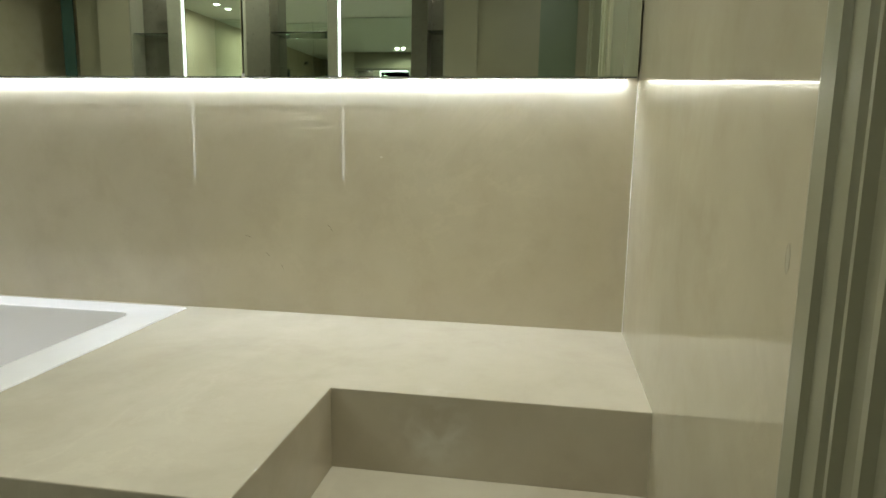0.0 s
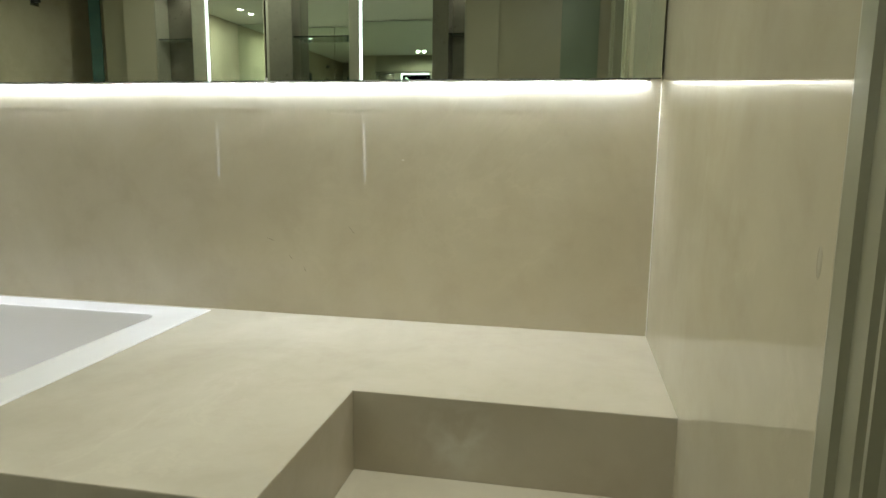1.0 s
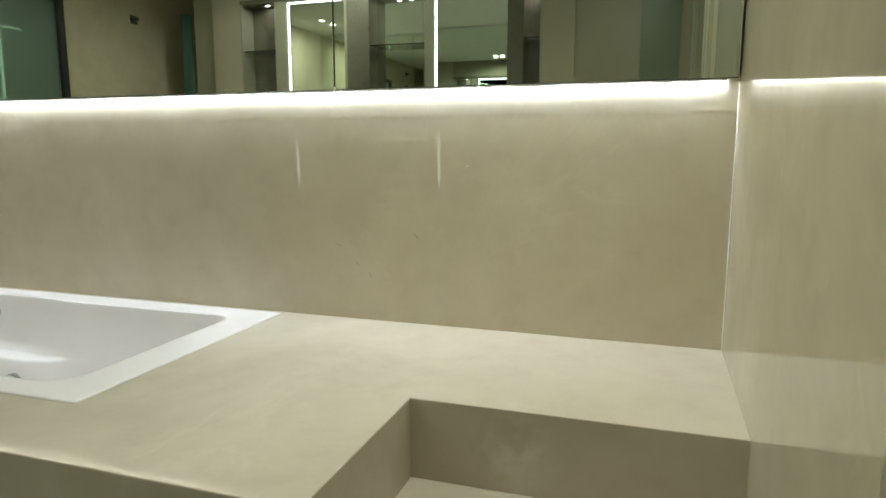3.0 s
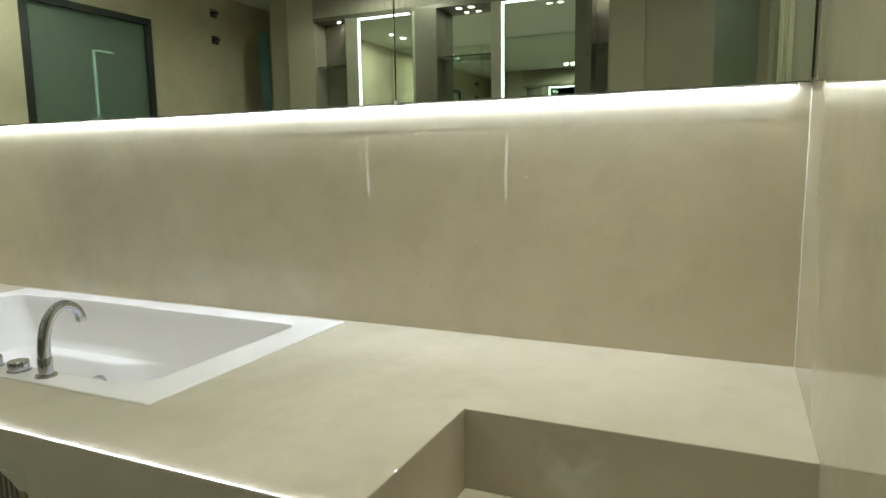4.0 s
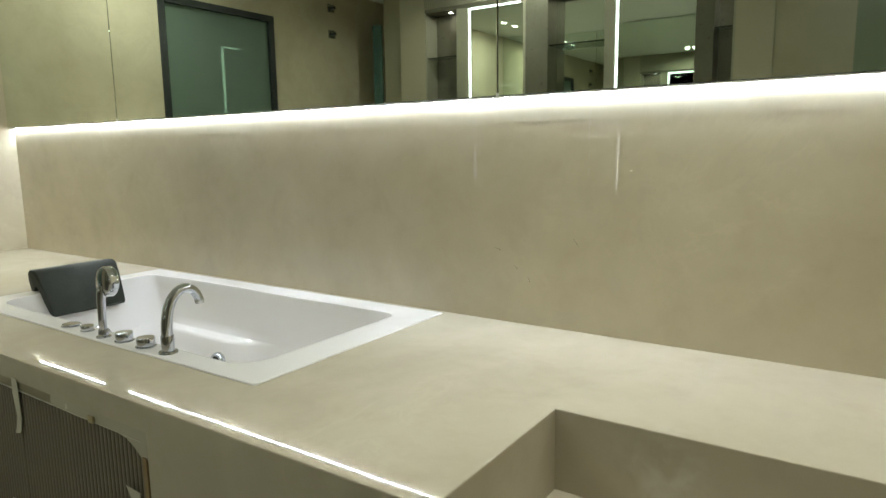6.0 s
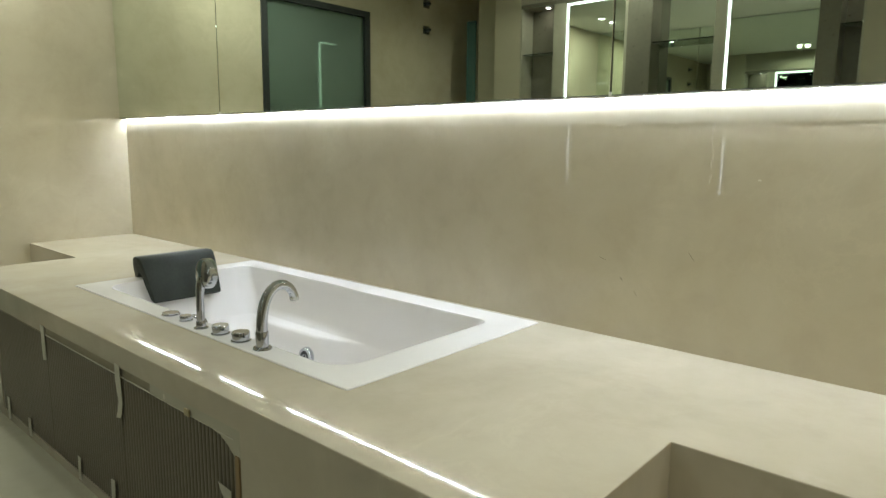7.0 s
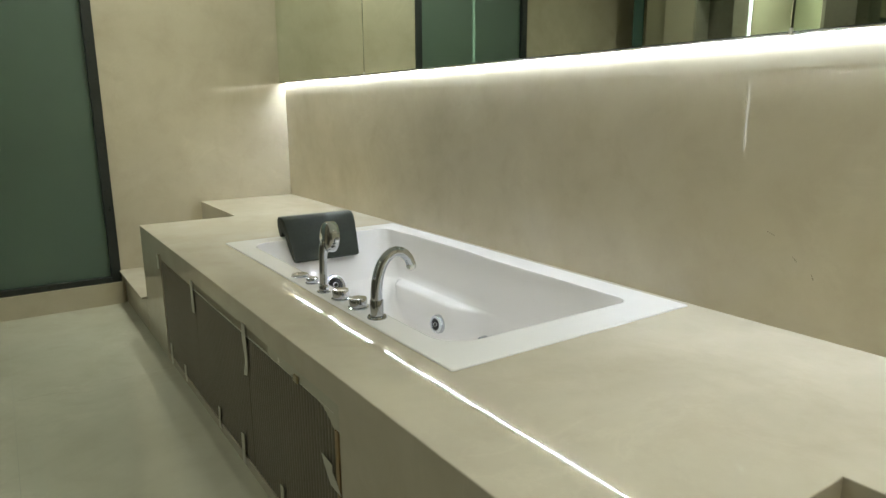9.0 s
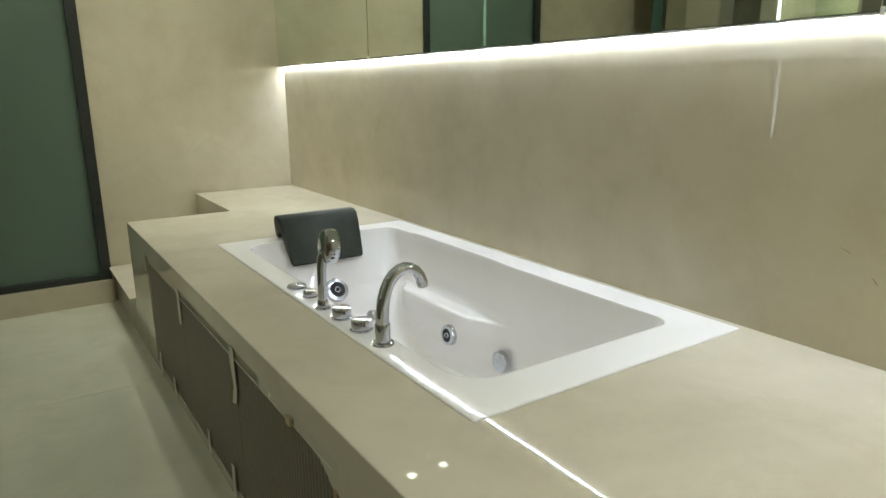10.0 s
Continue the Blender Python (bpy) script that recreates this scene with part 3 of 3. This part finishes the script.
for x0, x1 in PANELS:
    panel = thing("access_panel", "taupe vertically fluted access panel taped into the platform front", "access panel", (x0, PANEL_BACK, OPEN_LO), group="access panels in the bath platform")
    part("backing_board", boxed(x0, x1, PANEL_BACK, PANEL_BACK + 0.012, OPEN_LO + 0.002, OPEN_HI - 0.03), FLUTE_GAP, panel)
    top = OPEN_HI - 0.028
    part("top_trim", boxed(x0, x1 - 0.003, PANEL_BACK - 0.0125, PANEL_BACK - 0.0092, top, top + 0.003, bevel=0.0008), BOARD_EDGE_GAP_SHADE if x0 < -3 else TAPE, panel, "cut edge of the fluted board")
    # Nearly flush filler: brown stands for shade in the gap, stone at the first panel.
    part("gap_filler", boxed(x0, x1, PANEL_BACK - 0.009, PANEL_BACK + 0.008, top, OPEN_HI - 0.001), DECK_STONE if x0 < -3 else BOARD_EDGE_GAP_SHADE, panel, "filler strip in the gap above the flutes, the brown ones coloured as its shade")
    count = int((x1 - x0) / 0.0165)
    for k in range(count):
        f = new("flute", FLUTE_MESH)
        f.parent = panel
        f.location = ((k + 0.5) * (x1 - x0) / count, 0, 0.003)
        f.scale = (1.22, 1, top - OPEN_LO - 0.004)
edge = part("board_edge", boxed(-1.443, -1.428, DECK_FRONT - 0.003, DECK_FRONT + 0.012, OPEN_LO + 0.001, OPEN_HI - 0.061), OAK)
tagged(edge, "raw timber edge strip beside the fluted panel", "edge strip")
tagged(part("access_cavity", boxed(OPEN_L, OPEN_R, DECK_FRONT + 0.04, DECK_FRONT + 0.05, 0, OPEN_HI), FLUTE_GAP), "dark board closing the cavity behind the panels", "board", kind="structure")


def tape(points, width, name="masking_tape", label="strip of pale masking tape holding an access panel"):
    """A thin strip with a torn end, on the platform's front: points of (x, z) down its middle."""
    bm = bmesh.new()
    y = DECK_FRONT - 0.003
    left, right = [], []
    rnd = random.Random(int(points[0][0] * 1000))
    for i, (x, z) in enumerate(points):
        w = width / 2 * rnd.uniform(0.8, 1.15)
        bulge = 0.003 * rnd.random()
        left.append(bm.verts.new((x - w, y - bulge, z + rnd.uniform(-0.004, 0.004))))
        right.append(bm.verts.new((x + w, y - bulge * 0.5, z + rnd.uniform(-0.004, 0.004))))
    for i in range(len(points) - 1):
        bm.faces.new((left[i], right[i], right[i + 1], left[i + 1]))
    made = bmesh.ops.extrude_face_region(bm, geom=list(bm.faces))
    bmesh.ops.translate(bm, verts=[v for v in made["geom"] if isinstance(v, bmesh.types.BMVert)], vec=(0, 0.0012, 0))
    return tagged(part(name, bm, TAPE), label, "tape", group="tape on the access panels")


tape([(-2.635, 0.484), (-2.635, 0.45), (-2.63, 0.40), (-2.633, 0.36)], 0.03)
tape([(-2.04, 0.484), (-2.038, 0.44), (-2.034, 0.37), (-2.04, 0.34), (-2.05, 0.325)], 0.028)
for x, top in ((-3.10, 0.10), (-2.86, 0.085), (-2.39, 0.09), (-2.125, 0.115), (-1.80, 0.10)):
    tape([(x, 0.012), (x, 0.05), (x + 0.004, top)], 0.022)
tape([(-3.215, 0.47), (-3.213, 0.44), (-3.212, 0.41)], 0.03)
tape([(-1.492, 0.325), (-1.485, 0.305), (-1.465, 0.29), (-1.45, 0.268)], 0.05)
film = bmesh.new()
strip = [(-1.85, 0.452), (-1.80, 0.45), (-1.73, 0.447), (-1.66, 0.449), (-1.60, 0.451), (-1.55, 0.45), (-1.505, 0.444), (-1.475, 0.43), (-1.45, 0.412), (-1.438, 0.405), (-1.4254, 0.412)]
tops = [film.verts.new((x, DECK_FRONT + 0.0004, OPEN_HI - 0.0002)) for x, b in strip]
bots = [film.verts.new((x, DECK_FRONT - 0.0004, min(b, OPEN_HI - 0.004))) for x, b in strip]
for i in range(len(strip) - 1):
    film.faces.new((tops[i], tops[i + 1], bots[i + 1], bots[i]))
grown = bmesh.ops.extrude_face_region(film, geom=list(film.faces))
bmesh.ops.translate(film, verts=[v for v in grown["geom"] if isinstance(v, bmesh.types.BMVert)], vec=(0, 0.0006, 0))
tagged(part("protective_film", film, FILM), "torn pale protective film along the panel's top corner", "protective film")
tagged(part("clip", boxed(-1.658, -1.634, DECK_FRONT - 0.008, DECK_FRONT - 0.002, 0.449, 0.467, bevel=0.002), BRASS_EDGE), "small tarnished brass clip on the panel's top edge", "clip")

# ---- frosted glass door in the west wall ----
gd = thing("glass_door", "frosted green glass door in a black metal frame", "glass door", (LEFT, GLASS_A, GLASS_SILL))
FR = 0.05
for name, b in (("jamb", (GLASS_A - FR, GLASS_A, GLASS_SILL, GLASS_TOP)), ("jamb", (GLASS_B, GLASS_B + FR, GLASS_SILL, GLASS_TOP)),
                ("head", (GLASS_B + FR, GLASS_A - FR, GLASS_TOP - FR, GLASS_TOP)), ("sill", (GLASS_B + FR, GLASS_A - FR, GLASS_SILL, GLASS_SILL + 0.035))):
    part(name, boxed(LEFT - 0.05, LEFT + 0.012, b[0], b[1], b[2] + 0.001, b[3] - 0.001, bevel=0.002), BLACK_METAL, gd)
part("pane", boxed(LEFT - 0.028, LEFT - 0.018, GLASS_B + FR - 0.01, GLASS_A - FR + 0.01, GLASS_SILL + 0.03, GLASS_TOP - FR + 0.01), GREEN_GLASS, gd, "frosted green glass pane")
# Added emissive bars imitate the L of light in the pane; no lamp is there.
part("glow_bar", boxed(LEFT - 0.034, LEFT - 0.0285, -1.574, -1.556, 0.7, 1.865), PANE_GLOW, gd, "pale glowing bar added behind the glass, for the upright light mirrored in it")
part("glow_bar", boxed(LEFT - 0.034, LEFT - 0.0285, -1.725, -1.5745, 1.855, 1.865), PANE_GLOW, gd, "pale glowing bar added behind the glass, for the top of the mirrored light")
wall("wall_behind_glass", "plain pale wall of the space behind the frosted glass", BEIGE_PANEL, (LEFT - 0.75, LEFT - 0.65, GLASS_B - 0.2, GLASS_A + 0.2, 0, CEIL),
     (LEFT - 0.65, LEFT - 0.15, GLASS_A + 0.1, GLASS_A + 0.2, 0, CEIL), (LEFT - 0.65, LEFT - 0.15, GLASS_B - 0.2, GLASS_B - 0.1, 0, CEIL))
for z in (2.10, 2.32):
    hook = thing("robe_hook", "small square metal hook on the beige wall", "hook", (LEFT, -2.72, z), group="hooks on the wall")
    part("plate", boxed(LEFT, LEFT + 0.008, -2.76, -2.68, z - 0.035, z + 0.035, bevel=0.002), BRUSHED, hook)
    part("peg", boxed(LEFT + 0.008, LEFT + 0.05, -2.735, -2.705, z - 0.012, z + 0.012, bevel=0.003), BLACK_METAL, hook)

# ---- doorway in the east wall ----
CAS = [(0.0, 0.0), (0.0, 0.010), (0.006, 0.013), (0.018, 0.013), (0.022, 0.022), (0.03, 0.0245), (0.056, 0.0245), (0.06, 0.019), (0.082, 0.018), (0.086, 0.012), (0.091, 0.012),
       (0.094, 0.017), (0.1, 0.0175), (0.104, 0.010), (0.122, 0.007), (0.126, 0.013), (0.134, 0.013), (0.138, 0.006), (0.15, 0.005), (0.15, 0.0)]


def casing_bar(y_start, sign, z0, z1):
    bm = bmesh.new()
    lo = [bm.verts.new((RIGHT - p - 0.0005, y_start + sign * d, z0)) for d, p in CAS]
    hi = [bm.verts.new((RIGHT - p - 0.0005, y_start + sign * d, z1)) for d, p in CAS]
    for i in range(len(CAS) - 1):
        bm.faces.new((lo[i], lo[i + 1], hi[i + 1], hi[i]))
    bm.faces.new(lo[::-1])
    bm.faces.new(hi)
    return bm


case = thing("door_casing", "cream painted moulded door casing", "door casing", (RIGHT, DOOR_A, 0), kind="structure")
part("casing_side", casing_bar(DOOR_A + 0.15, -1, 0.001, DOOR_TOP + 0.15), CASING, case)
part("casing_side", casing_bar(DOOR_B - 0.15, 1, 0.001, DOOR_TOP + 0.15), CASING, case)
part("casing_head", boxed(RIGHT - 0.02, RIGHT - 0.0005, DOOR_B, DOOR_A, DOOR_TOP, DOOR_TOP + 0.148, bevel=0.004), CASING, case)
door = thing("door_1", "closed taupe interior door within a cream casing", "door", (RIGHT + 0.05, DOOR_A, 0), kind="structure")
part("leaf", boxed(RIGHT + 0.05, RIGHT + 0.09, DOOR_B + 0.003, DOOR_A - 0.003, 0.005, DOOR_TOP - 0.003), DOOR_PAINT, door)
for y in (DOOR_A - 0.003, DOOR_B):
    part("jamb", boxed(RIGHT + 0.001, RIGHT + 0.049, y, y + 0.003, 0.002, DOOR_TOP - 0.002), CASING, door)

# ---- built-in mirror and shelf wall opposite ----
Z0, Z1 = 0.745, 2.20
unit = thing("shelf_mirror_unit", "bronze built-in unit of LED-edged mirrors and glass-shelved niches", "mirror unit", (-2.2, FRONT, Z0))


def block(name, x0, x1, y0, y1, z0, z1, mat, label="", parent=unit):
    return part(name, boxed(x0, x1, y0, y1, z0, z1, bevel=0.001, seg=1), mat, parent, label)


DEEP = FRONT - 0.168
for x0, x1, mat in ((-3.408, -3.395, BRONZE), (-3.095, -2.985, BRONZE), (-2.49, -2.47, BRONZE), (-2.47, -2.285, DARK_BRONZE), (-1.845, -1.77, BRONZE), (-1.225, -1.11, DARK_BRONZE), (-0.995, -0.982, BRONZE)):
    block("upright", x0, x1, DEEP, FRONT, Z0, Z1, mat)
block("top_board", -3.408, -0.982, DEEP, FRONT, Z1, Z1 + 0.03, DARK_BRONZE)
NICHES = ((-3.395, -3.095), (-2.285, -1.845), (-1.11, -0.995))
for x0, x1 in NICHES:
    block("niche_base", x0, x1, DEEP, FRONT - 0.002, Z0, Z0 + 0.02, DARK_BRONZE)
    block("glass_shelf", x0 + 0.001, x1 - 0.001, DEEP + 0.012, FRONT - 0.02, 1.835, 1.843, SHELF_GLASS, "clear glass shelf")
    block("glass_shelf", x0 + 0.001, x1 - 0.001, DEEP + 0.012, FRONT - 0.02, 1.33, 1.338, SHELF_GLASS, "clear glass shelf")
for x0, x1 in (NICHES[0], NICHES[2]):
    block("niche_back", x0, x1, DEEP, DEEP + 0.01, Z0 + 0.02, Z1, DARK_BRONZE)
block("niche_mirror", *NICHES[1], DEEP, DEEP + 0.01, Z0 + 0.02, Z1, MIRROR, "mirrored niche back")
for x0, x1 in ((-2.985, -2.49), (-1.77, -1.225)):
    block("mirror_pane", x0 + 0.026, x1, DEEP, FRONT - 0.01, Z0, Z1 - 0.024, MIRROR, "LED-edged wall mirror")
    block("led_backing", x0, x0 + 0.026, DEEP, FRONT - 0.011, Z0, Z1, DARK_BRONZE)
    block("led_backing", x0 + 0.026, x1, DEEP, FRONT - 0.011, Z1 - 0.024, Z1, DARK_BRONZE)
    block("led_upright", x0 + 0.006, x0 + 0.020, FRONT - 0.011, FRONT - 0.005, Z0 + 0.02, Z1 - 0.022, FRAME_LED, "glowing vertical light strip")
    block("led_head", x0 + 0.006, x1 - 0.03, FRONT - 0.011, FRONT - 0.005, Z1 - 0.022, Z1 - 0.009, FRAME_LED, "glowing horizontal light strip")
for x in (-3.2, -2.13, -2.03, -1.053):
    y = FRONT - 0.08
    ring = part("niche_light", lathe([(0.017, -0.004), (0.026, -0.004), (0.027, 0)], (x, y, Z1), seg=24), BRUSHED, unit, "small recessed niche light", True)
    part("lens", lathe([(0, -0.003), (0.017, -0.003), (0.017, 0)], (x, y, Z1), seg=20), NICHE_SPOT, ring, "glowing lens")
PALE_FLUTE_MESH = FLUTE_MESH.copy()
PALE_FLUTE_MESH.materials[0] = PALE_FLUTED
fascia = thing("fluted_fascia", "pale taupe fluted fascia above the mirror unit", "fascia", (-3.408, FRONT, Z1 + 0.03), kind="structure")
part("fascia_board", boxed(-3.408, -0.982, FRONT - 0.168, FRONT - 0.012, Z1 + 0.0305, CEIL), BEIGE_PANEL, fascia)
for k in range(118):
    f = new("flute", PALE_FLUTE_MESH)
    f.parent = fascia
    f.location = ((k + 0.5) * 2.426 / 118, -0.012, 0.002)
    f.rotation_euler = (0, 0, math.pi)
    f.scale = (1.3, 1, CEIL - Z1 - 0.033)
screen = thing("glass_screen", "narrow teal-tinted glass screen at the alcove", "glass screen", (-3.96, FRONT, 0))
part("pane", boxed(-4.02, -3.918, FRONT - 0.06, FRONT - 0.05, 0.002, CEIL - 0.3, bevel=0.001, seg=1), TEAL_GLASS, screen)

# ---- ceiling downlights ----
def downlight(x, y, lens, watts, cone, blend=0.9):
    d = thing("downlight", "small round recessed ceiling downlight, switched on; the mid-room pair is added fill", "downlight", (x, y, CEIL), group="ceiling downlights")
    part("trim_ring", lathe([(0.03, -0.002), (0.036, -0.005), (0.044, -0.004), (0.046, 0)], (x, y, CEIL), seg=28), CEILING_PAINT, d, smooth=True)
    part("lens", lathe([(0, -0.003), (0.03, -0.003), (0.03, 0)], (x, y, CEIL), seg=24), lens, d, "glowing lens")
    lamp = bpy.data.lights.new("beam", "SPOT")
    lamp.energy, lamp.spot_size, lamp.spot_blend, lamp.shadow_soft_size, lamp.color = watts, radians(cone), blend, 0.03, (0.955, 1.0, 0.885)
    beam = new("beam", lamp)
    beam.parent, beam.location = d, (0, 0, -0.008)
    return d


for x, y in ((-3.8, -0.6), (-3.8, -0.855), (-0.45, -0.58), (-0.45, -0.83)):
    downlight(x, y, SPOT, BEAM_WATTS if x > -1 else BEAM_WATTS * 2.1, 74 if x > -1 else 60)
# The pair at y -1.5 is added fill light; no downlights are known there.
for x, y in ((-2.59, -2.46), (-2.49, -2.46), (-1.8, -1.5), (-1.7, -1.5)):
    downlight(x, y, SOFT_SPOT, ROW_WATTS if y < -2 else ROW_WATTS * 0.17, 168 if y < -2 else 118, 0.4)

# ---- floor tiles ----
TILE_X, TILE_Y, JOINT = 1.2, 0.6, 0.0015
TILE = mesh_of(boxed(-TILE_X / 2 + JOINT / 2, TILE_X / 2 - JOINT / 2, -TILE_Y / 2 + JOINT / 2, TILE_Y / 2 - JOINT / 2, -0.003, 0.0), "tile", FLOOR_STONE)
for i in range(4):
    for j in range(4):
        t = new("tile", TILE)
        t.parent = floor
        t.location = (LEFT + TILE_X * (i + 0.5), -1.0 - TILE_Y * (j + 0.5), 0)
